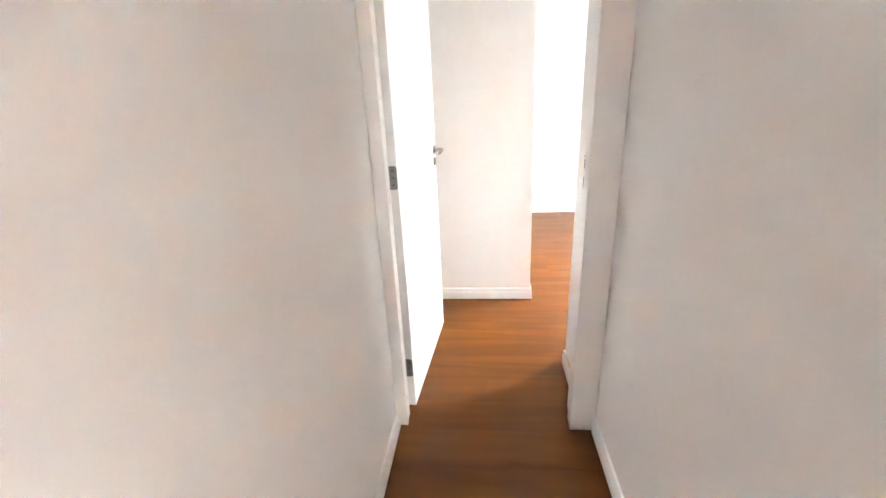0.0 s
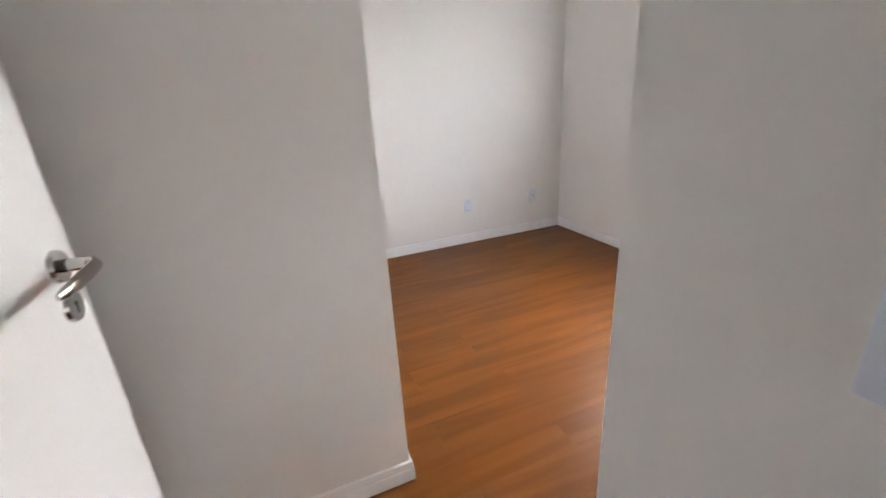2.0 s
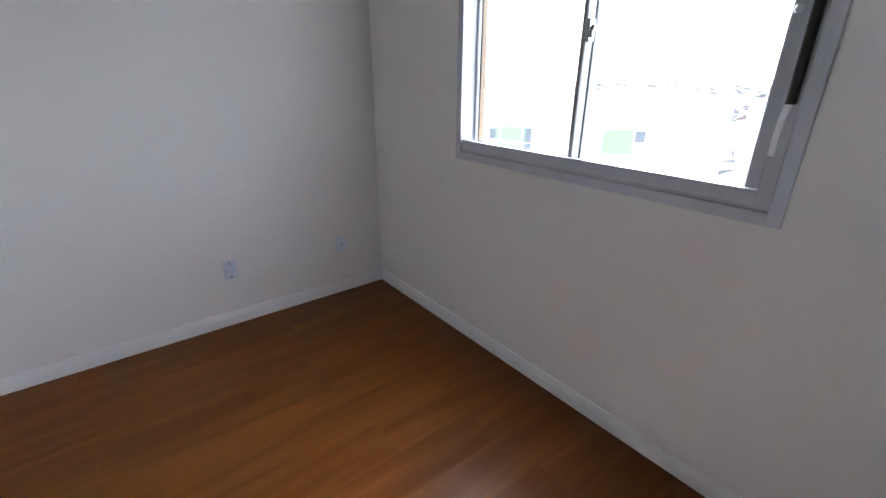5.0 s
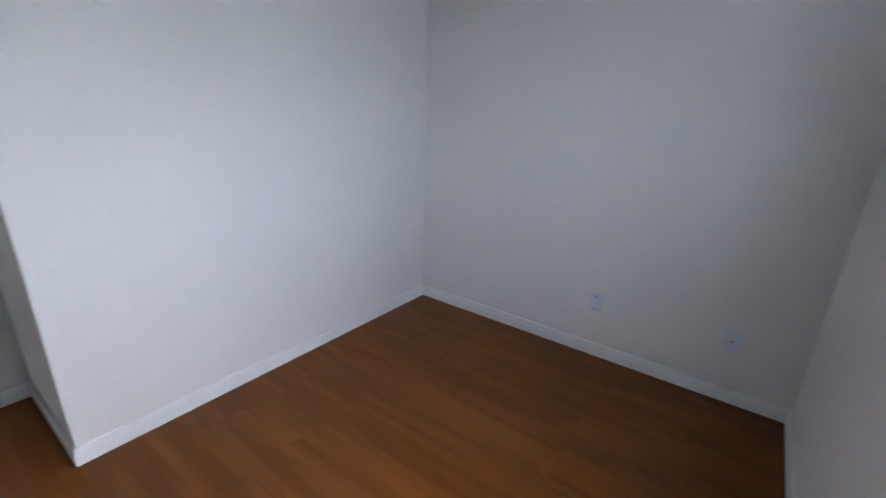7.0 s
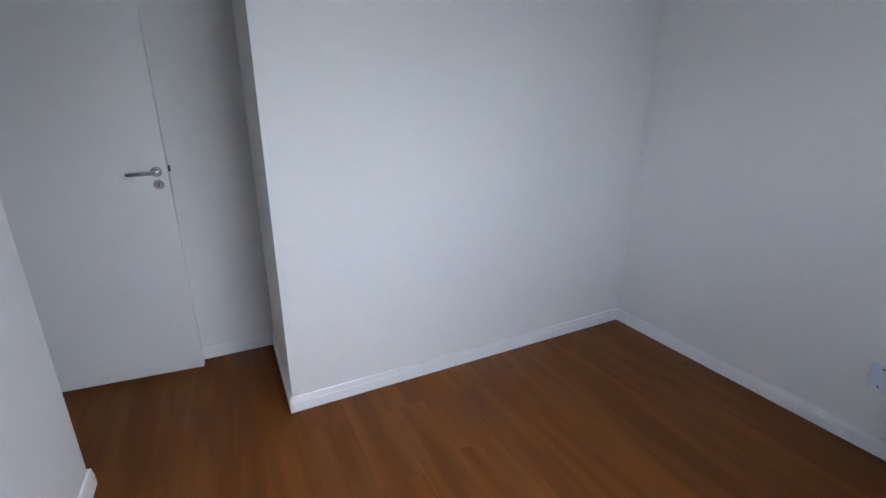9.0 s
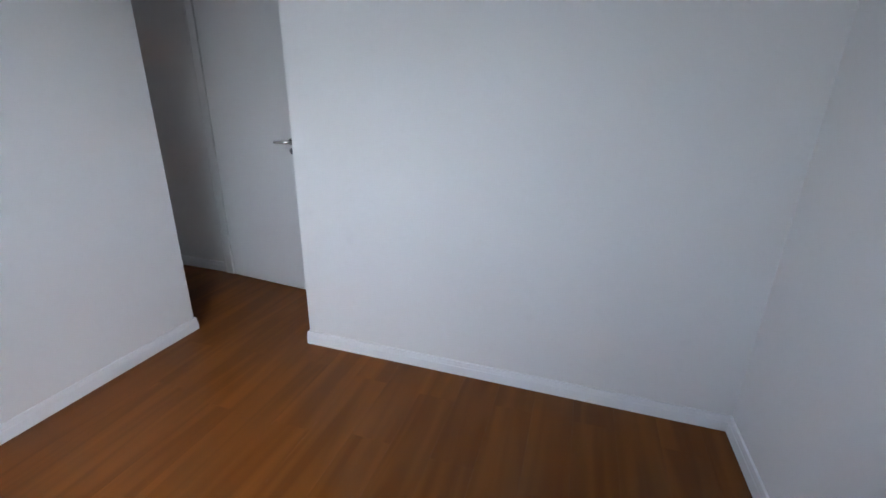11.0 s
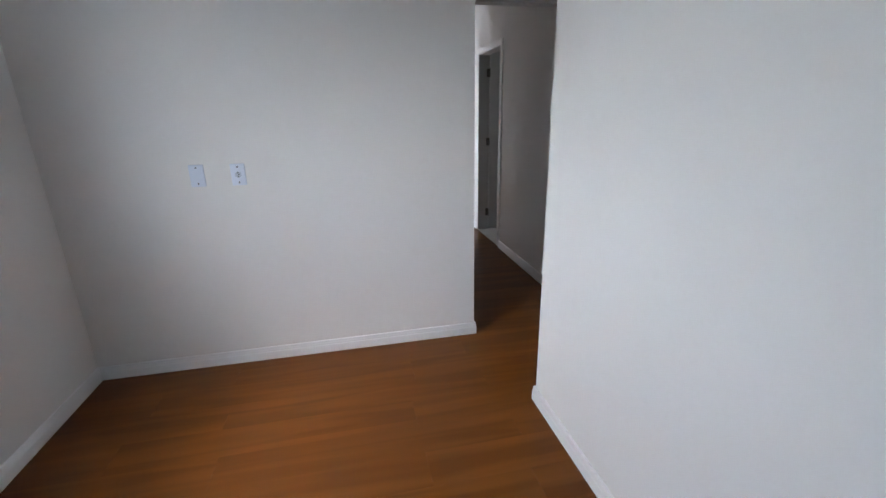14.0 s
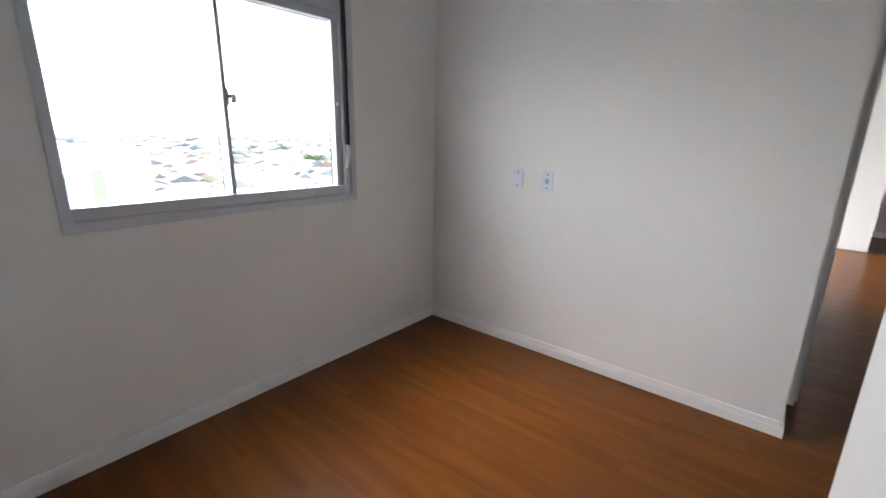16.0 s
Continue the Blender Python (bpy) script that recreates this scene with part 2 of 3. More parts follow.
# ---- the plan: walls' faces, metres ----
CEIL = 2.62
EAST, NORTH, INNER, SOUTH = 2.265, 2.978, -0.097, -0.012   # window wall, far wall, wall facing the window, wall with the two plates
EDGE_X, EDGE_Y = 0.012, 0.760                               # free end of the plate wall; front of the wall beside the doorway
HALL_W, HALL_E, HALL_END = -0.812, 0.052, -2.80
DOOR_Y0, DOOR_Y1 = -0.485, -0.362                           # the wall that holds the bedroom door
DOOR_X0, DOOR_X1, DOOR_TOP = -0.766, -0.052, 2.115
REBATE, STRIKE = -0.4325, -0.3745
LIVING_W, LIVING_E, LIVING_S = -3.00, 2.265, -6.90
BATH_Y0, BATH_Y1, BATH_TOP = -2.60, -1.88, 2.07
WIN_Y0, WIN_Y1, WIN_Z0, WIN_Z1 = 0.772, 2.118, 1.050, 2.190
Z0 = -0.012


def wall(name, bm, label, material=WALL):
    return tagged(part(name, bm, material), label, "wall", kind="structure")


def plain_wall(name, x0, x1, y0, y1, label, z0=Z0, z1=CEIL, material=WALL):
    return wall(name, boxed((x0, y0, z0), (x1, y1, z1)), label, material)


wall("wall_east", cells((EAST, 2.365), (-0.132, WIN_Y0, WIN_Y1, 3.10), (Z0, WIN_Z0, WIN_Z1, CEIL),
     lambda x, y, z: not (WIN_Y0 < y < WIN_Y1 and WIN_Z0 < z < WIN_Z1)), "white painted bedroom wall with a window opening")
wall("wall_outside", cells((2.365, 2.432), (-0.5, WIN_Y0 - 0.01, WIN_Y1 + 0.01, 3.4), (-1.5, WIN_Z0, WIN_Z1, 3.2),
     lambda x, y, z: not (WIN_Y0 - 0.01 < y < WIN_Y1 + 0.01 and WIN_Z0 < z < WIN_Z1)), "peach rendered outer face of the apartment wall", PEACH)
plain_wall("wall_north", INNER, EAST, NORTH, 3.10, "plain white painted bedroom wall with two low plates")
plain_wall("wall_inner", -0.217, INNER, EDGE_Y, 3.10, "plain white painted wall facing the bedroom window")
plain_wall("wall_front", HALL_W, -0.217, EDGE_Y, 0.88, "narrow white painted wall facing the bedroom door")
plain_wall("wall_south", 0.15, EAST, -0.132, SOUTH, "white painted bedroom wall with two plates side by side")
plain_wall("wall_end", EDGE_X, 0.15, DOOR_Y0, SOUTH, "white painted wall end beside the bedroom door")
plain_wall("wall_lintel", HALL_W, EDGE_X, DOOR_Y0, DOOR_Y1, "white painted wall above the bedroom door", z0=DOOR_TOP + 0.03)
plain_wall("wall_hall_east", HALL_E, 0.15, HALL_END, DOOR_Y0, "white painted hallway wall with faint smudges")
wall("wall_hall_west", cells((-0.92, HALL_W), (HALL_END, BATH_Y0 - 0.03, BATH_Y1 + 0.03, 0.88), (Z0, BATH_TOP + 0.03, CEIL),
     lambda x, y, z: not (BATH_Y0 - 0.03 < y < BATH_Y1 + 0.03 and z < BATH_TOP)), "white painted hallway wall with a bathroom doorway")
plain_wall("wall_living_north_west", LIVING_W, -0.92, HALL_END, HALL_END + 0.12, "white painted living room wall beside the hallway")
plain_wall("wall_living_north_east", 0.15, LIVING_E, HALL_END, HALL_END + 0.12, "white painted living room wall beside the hallway")
plain_wall("wall_living_south", LIVING_W, LIVING_E, LIVING_S - 0.12, LIVING_S, "white painted far wall of the living room")
plain_wall("wall_living_west", LIVING_W - 0.12, LIVING_W, LIVING_S - 0.12, HALL_END + 0.12, "white painted side wall of the living room")
wall("wall_living_east", cells((LIVING_E, LIVING_E + 0.2), (LIVING_S - 0.12, -5.36, -2.96, -0.5), (Z0, 2.40, CEIL),
     lambda x, y, z: not (-5.36 < y < -2.96 and z < 2.40)), "white painted living room wall with a balcony opening")
plain_wall("wall_living_partition", -0.73, LIVING_E, -5.52, -5.40, "white painted partition end in the living room", z0=0.012)
plain_wall("wall_bath_west", -2.42, -2.30, HALL_END + 0.12, -1.08, "plain bathroom wall")
plain_wall("wall_bath_north", -2.30, -0.92, -1.20, -1.08, "plain bathroom wall")
tagged(part("ceiling", boxed((LIVING_W - 0.3, LIVING_S - 0.3, CEIL), (2.365, 3.15, CEIL + 0.18)), CEILING), "flat white painted ceiling", "ceiling", kind="structure")


# ---- skirting boards, mitred at the corners ----
PROFILE = ((0, 0.0), (0.0145, 0.0), (0.0145, 0.050), (0.0122, 0.0535), (0.0122, 0.0640), (0.0110, 0.0685), (0.0110, 0.0785), (0.0090, 0.0810), (0, 0.0810))


def skirting(x0, y0, x1, y1, nx, ny, m0=0, m1=0):
    """A run along a wall face; m0 and m1: 1 round an outer corner, -1 into an inner corner, 0 square."""
    bm = bmesh.new()
    d = Vector((x1 - x0, y1 - y0, 0)).normalized()
    rings = []
    for (x, y), m in (((x0, y0), -m0), ((x1, y1), m1)):
        rings.append([bm.verts.new(Vector((x + nx * p, y + ny * p, z + 0.0006)) + d * m * p) for p, z in PROFILE])
    n = len(PROFILE)
    for k in range(n):
        bm.faces.new((rings[0][k], rings[0][(k + 1) % n], rings[1][(k + 1) % n], rings[1][k]))
    bm.faces.new(rings[0])
    bm.faces.new(rings[1])
    return tagged(part("baseboard", bm, SKIRT), "white lacquered grooved skirting board", "baseboard", kind="structure")


skirting(INNER, EDGE_Y, INNER, NORTH, 1, 0, 1, -1)
skirting(INNER, NORTH, EAST, NORTH, 0, -1, -1, -1)
skirting(EAST, NORTH, EAST, SOUTH, -1, 0, -1, -1)
skirting(EAST, SOUTH, EDGE_X, SOUTH, 0, 1, -1, 1)
skirting(EDGE_X, SOUTH, EDGE_X, DOOR_Y1 + 0.014, -1, 0, 1, 0)
skirting(INNER, EDGE_Y, HALL_W, EDGE_Y, 0, -1, 1, -1)
skirting(HALL_W, EDGE_Y, HALL_W, DOOR_Y1 + 0.014, 1, 0, -1, 0)
skirting(HALL_W, DOOR_Y0 - 0.018, HALL_W, BATH_Y1 + 0.062, 1, 0)
skirting(HALL_W, BATH_Y0 - 0.062, HALL_W, HALL_END, 1, 0, 0, 1)
skirting(HALL_E, DOOR_Y0 - 0.018, HALL_E, HALL_END, -1, 0, 0, 1)
skirting(HALL_W, HALL_END, LIVING_W, HALL_END, 0, -1, 1, -1)
skirting(LIVING_W, LIVING_S, LIVING_E, LIVING_S, 0, 1, -1, -1)


# ---- bedroom door: frame in the wall, leaf standing open into the room ----
def door_frame(name, label):
    root = thing(name, label, "door frame", kind="structure")
    lift = 0.009
    for side, x_wall, x_in, x_reb in (("jamb", HALL_W, DOOR_X0, DOOR_X0 - 0.012), ("jamb", EDGE_X, DOOR_X1, DOOR_X1 + 0.012)):
        bm = bmesh.new()
        box(bm, (min(x_wall, x_in), DOOR_Y0 - 0.006, lift), (max(x_wall, x_in), REBATE + 0.002, DOOR_TOP + 0.03), 0.0025, 2)
        box(bm, (min(x_wall, x_reb), REBATE + 0.0190, lift), (max(x_wall, x_reb), DOOR_Y1 + 0.002, DOOR_TOP + 0.012), 0.0015)
        part(side, bm, FRAMEWHITE, root, smooth=True)
    bm = bmesh.new()
    box(bm, (DOOR_X0, DOOR_Y0 - 0.006, DOOR_TOP), (DOOR_X1, REBATE + 0.002, DOOR_TOP + 0.03), 0.0025, 2)
    box(bm, (DOOR_X0 - 0.010, REBATE, DOOR_TOP + 0.012), (DOOR_X1 + 0.010, DOOR_Y1 + 0.002, DOOR_TOP + 0.03), 0.0015)
    part("head_jamb", bm, FRAMEWHITE, root, smooth=True)
    for y0, y1, xl, xr in ((DOOR_Y0 - 0.022, DOOR_Y0 - 0.004, HALL_W + 0.001, HALL_E - 0.001), (DOOR_Y1, DOOR_Y1 + 0.006, HALL_W + 0.001, EDGE_X - 0.001)):
        part("architrave", boxed((xl, y0, lift + 0.004), (DOOR_X0 + 0.004 - (0.018 if y1 > -0.44 else 0), y1, DOOR_TOP - 0.004), 0.0028, 2), FRAMEWHITE, root, smooth=True)
        part("architrave", boxed((DOOR_X1 - 0.004 + (0.018 if y1 > -0.44 else 0), y0, lift + 0.004), (xr, y1, DOOR_TOP - 0.004), 0.0028, 2), FRAMEWHITE, root, smooth=True)
        part("architrave", boxed((xl, y0, DOOR_TOP - 0.003), (xr, y1, DOOR_TOP + 0.062), 0.0028, 2), FRAMEWHITE, root, smooth=True)
    # strike plate with its two mortices
    x = DOOR_X1 + 0.012
    plate = part("strike_plate", cells((x - 0.0022, x + 0.001), (STRIKE - 0.0165, STRIKE - 0.0075, STRIKE + 0.0075, STRIKE + 0.0155), (1.036, 1.050, 1.086, 1.118, 1.153, 1.173),
                 lambda a, y, z: not (abs(y - STRIKE) < 0.0075 and (1.050 < z < 1.086 or 1.118 < z < 1.153))), FRAMEWHITE, root, "painted steel strike plate")
    for z0, z1 in ((1.050, 1.086), (1.118, 1.153)):
        part("mortice", boxed((x - 0.0008, STRIKE - 0.0075, z0), (x + 0.0012, STRIKE + 0.0075, z1)), HOLE, plate, "dark bare mortice")
    for z in (1.043, 1.163):
        part("screw", cylinder(bmesh.new(), (x - 0.0032, STRIKE, z), (x - 0.001, STRIKE, z), 0.0035, n=12), SCREW, plate, smooth=True)
    return root


door_frame("door_frame", "white lacquered wooden frame of the bedroom doorway")

LEAF_A, LEAF_B = Vector((-0.742, -0.391, 0)), Vector((-0.675, 0.371, 0))


def leaf_with_handle(name, label, width, a, b, material=DOORWHITE, lock=True):
    """A leaf hinged at a, its free edge at b; local y runs from hinge to free edge, +x is the face that shows."""
    turn = math.degrees(math.atan2((b - a).y, (b - a).x)) - 90
    root = thing(name, label, "door", kind="structure", at=pose(a.x, a.y, 0, 0, 0, turn))
    part("leaf", boxed((-0.035, 0, 0.026), (0, width, 2.09), 0.0016, 2), material, root, smooth=True)
    y = width - 0.046
    if lock:
        for s in (1, -1):
            x0 = 0 if s > 0 else -0.035
            handle = part("handle", cylinder(bmesh.new(), (x0, y, 1.114), (x0 + s * 0.007, y, 1.114), 0.0245, 0.0225, 32), CHROME, root, "polished steel lever handle", True)
            pts = [(x0 + s * 0.006, y, 1.114), (x0 + s * 0.030, y, 1.114), (x0 + s * 0.043, y - 0.003, 1.114), (x0 + s * 0.050, y - 0.014, 1.1135), (x0 + s * 0.052, y - 0.03, 1.113),
                   (x0 + s * 0.052, y - 0.07, 1.111), (x0 + s * 0.050, y - 0.105, 1.109), (x0 + s * 0.048, y - 0.116, 1.109)]
            sizes = [(0.0095, 0.0095), (0.0095, 0.0095), (0.0095, 0.0095), (0.0088, 0.0098), (0.0075, 0.0102), (0.0062, 0.0098), (0.0052, 0.0088), (0.003, 0.005)]
            part("lever", swept(pts, sizes), CHROME, handle, smooth=True)
            rose = part("key_rosette", cylinder(bmesh.new(), (x0, y, 1.052), (x0 + s * 0.006, y, 1.052), 0.0235, 0.0215, 32), CHROME, root, "round steel keyhole rosette", True)
            bm = cylinder(bmesh.new(), (x0 + s * 0.0052, y, 1.056), (x0 + s * 0.0066, y, 1.056), 0.0042, n=12)
            box(bm, (min(x0 + s * 0.0052, x0 + s * 0.0066), y - 0.002, 1.042), (max(x0 + s * 0.0052, x0 + s * 0.0066), y + 0.002, 1.056))
            part("keyhole", bm, RUBBER, rose)
        face = part("lock_plate", boxed((-0.028, width - 0.0015, 0.990), (-0.007, width + 0.0015, 1.178), 0.0008), ZINC, root, "slim steel lock plate")
        part("latch_bolt", boxed((-0.024, width + 0.001, 1.112), (-0.011, width + 0.010, 1.142), 0.002, 2), SCREW, face, "dark latch bolt")
    for z in (0.235, 1.105, 1.88):
        hinge = part("hinge", rounded_plate((-0.034, -0.0028, z), 0.032, 0.092, 0.011, "y"), STEEL, root, "dark steel butt hinge with rounded corners", True)
        part("hinge_barrel", cylinder(bmesh.new(), (-0.036, -0.006, z - 0.045), (-0.036, -0.006, z + 0.045), 0.0065, n=16), STEEL, hinge, smooth=True)
        part("hinge_plate", rounded_plate((-0.0440, -0.004, z), -0.028, 0.092, 0.011, "x"), STEEL, hinge, smooth=True)
        for dz in (-0.028, 0.0, 0.028):
            part("screw", cylinder(bmesh.new(), (-0.018, -0.0034, z + dz), (-0.018, -0.0022, z + dz), 0.0038, n=12), SCREW, hinge)
    return root


leaf_with_handle("door_1", "plain white bedroom door standing open against the wall", (LEAF_B - LEAF_A).length, LEAF_A, LEAF_B)


# ---- bathroom doorway off the hallway ----
def bathroom_frame():
    root = thing("bathroom_door_frame", "white lacquered frame of the bathroom doorway", "door frame", kind="structure")
    for y_wall, y_in in ((BATH_Y0 - 0.03, BATH_Y0), (BATH_Y1 + 0.03, BATH_Y1)):
        part("jamb", boxed((-0.922, min(y_wall, y_in), 0.009), (HALL_W + 0.004, max(y_wall, y_in), BATH_TOP + 0.03), 0.002, 2), FRAMEWHITE, root, smooth=True)
        lo, hi = sorted((y_in, y_in + (0.058 if y_wall > y_in else -0.058)))
        part("architrave", boxed((HALL_W, lo, 0.011), (HALL_W + 0.014, hi, BATH_TOP + 0.003), 0.005, 3), FRAMEWHITE, root, smooth=True)
    part("head_jamb", boxed((-0.922, BATH_Y0, BATH_TOP), (HALL_W + 0.004, BATH_Y1, BATH_TOP + 0.03), 0.002, 2), FRAMEWHITE, root, smooth=True)
    part("architrave", boxed((HALL_W, BATH_Y0 - 0.058, BATH_TOP + 0.004), (HALL_W + 0.014, BATH_Y1 + 0.058, BATH_TOP + 0.060), 0.005, 3), FRAMEWHITE, root, smooth=True)
    return root


bathroom_frame()
leaf_with_handle("door_2", "plain white bathroom door standing open in the shade", 0.68, Vector((-0.926, BATH_Y0 + 0.050, 0)), Vector((-1.605, BATH_Y0 + 0.080, 0)), lock=True)


# ---- bedroom window: white aluminium, two sliding sashes, shutter box above ----
def window():
    root = thing("window_1", "white aluminium sliding window with two sashes", "window", kind="structure")
    xi = EAST - 0.014
    ya, yb, za, zb = 0.736, 2.142, 1.012, 2.222
    w = 0.039

    def ring(x0, x1, y0, y1, z0, z1, t, bevel=0.003):
        tl, tr, tb, tt = t
        bm = bmesh.new()
        box(bm, (x0, y0, z0), (x1, y0 + tr, z1), bevel, 2)
        box(bm, (x0, y1 - tl, z0), (x1, y1, z1), bevel, 2)
        box(bm, (x0 + 0.0005, y0 + tr - bevel, z0), (x1 - 0.0005, y1 - tl + bevel, z0 + tb), bevel, 2)
        box(bm, (x0 + 0.0005, y0 + tr - bevel, z1 - tt), (x1 - 0.0005, y1 - tl + bevel, z1), bevel, 2)
        return bm

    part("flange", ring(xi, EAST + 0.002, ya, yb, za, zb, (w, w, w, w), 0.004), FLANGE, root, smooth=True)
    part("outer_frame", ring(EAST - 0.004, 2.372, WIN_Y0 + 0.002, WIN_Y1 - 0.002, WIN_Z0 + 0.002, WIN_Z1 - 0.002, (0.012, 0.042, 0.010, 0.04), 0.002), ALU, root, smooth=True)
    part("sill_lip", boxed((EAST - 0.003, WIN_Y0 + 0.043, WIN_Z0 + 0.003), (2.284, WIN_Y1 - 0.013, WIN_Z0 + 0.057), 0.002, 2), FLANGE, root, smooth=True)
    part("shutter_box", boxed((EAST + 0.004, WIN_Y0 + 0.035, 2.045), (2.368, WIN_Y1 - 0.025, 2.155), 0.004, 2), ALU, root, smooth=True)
    bm = bmesh.new()
    for x in (2.286, 2.318, 2.350):
        box(bm, (x, WIN_Y0 + 0.04, WIN_Z0 + 0.006), (x + 0.003, WIN_Y1 - 0.03, WIN_Z0 + 0.022), 0.0008)
    part("track", bm, ALU, root)

    def sash(x0, x1, y0, y1, left, right, label):
        z0, z1 = WIN_Z0 + 0.014, 2.052
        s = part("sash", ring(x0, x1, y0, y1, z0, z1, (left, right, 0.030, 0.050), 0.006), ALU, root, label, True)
        xg = x1 - 0.006
        part("gasket", ring(xg - 0.004, xg + 0.004, y0 + right - 0.004, y1 - left + 0.004, z0 + 0.027, z1 - 0.047, (0.0070, 0.0070, 0.0065, 0.0065), 0.0005), RUBBER, s)
        p = part("pane", boxed((xg - 0.002, y0 + right - 0.002, z0 + 0.028), (xg + 0.002, y1 - left + 0.002, z1 - 0.048)), GLASS, s, "clear glass pane")
        p.visible_shadow = False
        return s

    inner = sash(2.279, 2.334, 0.816, 1.483, 0.023, 0.042, "white sliding sash with latch")
    sash(2.337, 2.366, 1.458, 2.117, 0.027, 0.026, "white sliding sash")
    # latch on the meeting stile
    latch = part("latch", boxed((2.283, 1.4500, 1.520), (2.316, 1.4610, 1.597), 0.003, 2), ZINC, inner, "zinc window latch", True)
    bm = cylinder(bmesh.new(), (2.298, 1.452, 1.562), (2.298, 1.430, 1.562), 0.012, n=20)
    box(bm, (2.268, 1.422, 1.551), (2.310, 1.436, 1.574), 0.004, 2)
    box(bm, (2.264, 1.424, 1.533), (2.282, 1.448, 1.557), 0.004, 2)
    part("latch_lever", bm, ZINC, latch, smooth=True)
    for z in (1.529, 1.588):
        part("screw", cylinder(bmesh.new(), (2.298, 1.4510, z), (2.298, 1.4485, z), 0.0048, n=12), SCREW, latch, smooth=True)
    # knob on the closing stile, strap guide and strap of the shutter
    part("knob", swept([(2.281, 0.838, 1.565), (2.274, 0.838, 1.565), (2.268, 0.838, 1.565), (2.264, 0.838, 1.565)], [(0.008, 0.008), (0.007, 0.007), (0.011, 0.011), (0.009, 0.009)]), ZINC, root, smooth=True)
    part("strap_guide", boxed((EAST - 0.0220, 0.7840, 1.340), (2.290, 0.8060, 2.150), 0.002), RUBBER, root, "black shutter strap slot")
    pts = [(EAST - 0.012, 0.796, 1.342), (EAST - 0.022, 0.797, 1.325), (EAST - 0.030, 0.799, 1.300), (EAST - 0.028, 0.801, 1.270), (EAST - 0.020, 0.803, 1.240), (EAST - 0.012, 0.805, 1.205)]
    bm = bmesh.new()
    rows = [[bm.verts.new((x + dx, y + dy, z)) for dx, dy in ((-0.003, -0.008), (-0.003, 0.008), (0.003, 0.008), (0.003, -0.008))] for x, y, z in pts]
    for a, b in zip(rows, rows[1:]):
        for k in range(4):
            bm.faces.new((a[k], a[(k + 1) % 4], b[(k + 1) % 4], b[k]))
    bm.faces.new(rows[0])
    bm.faces.new(rows[-1])
    part("strap_lever", bm, SKIRT, root, "white shutter strap lever", True)
    # outside sill
    part("sill", boxed((2.372, WIN_Y0 - 0.008, WIN_Z0 - 0.03), (2.50, WIN_Y1 + 0.008, WIN_Z0 + 0.012), 0.004, 2), FACADE, root, "pale stone sill")
    return root


window()


def balcony_window():
    root = thing("window_2", "white aluminium frame of the living room balcony opening", "window", kind="structure")
    x0, x1 = LIVING_E + 0.06, LIVING_E + 0.12
    for y0, y1 in ((-5.36, -5.31), (-4.185, -4.135), (-3.01, -2.96)):
        part("window_frame", boxed((x0, y0, 0.0), (x1, y1, 2.40), 0.004, 2), ALU, root)
    part("window_frame", boxed((x0, -5.31, 2.34), (x1, -3.01, 2.40), 0.004, 2), ALU, root)
    for y0, y1 in ((-5.31, -4.185), (-4.135, -3.01)):
        p = part("pane", boxed((x0 + 0.028, y0 - 0.004, 0.0), (x0 + 0.032, y1 + 0.004, 2.344)), GLASS, root)
        p.visible_shadow = False


balcony_window()


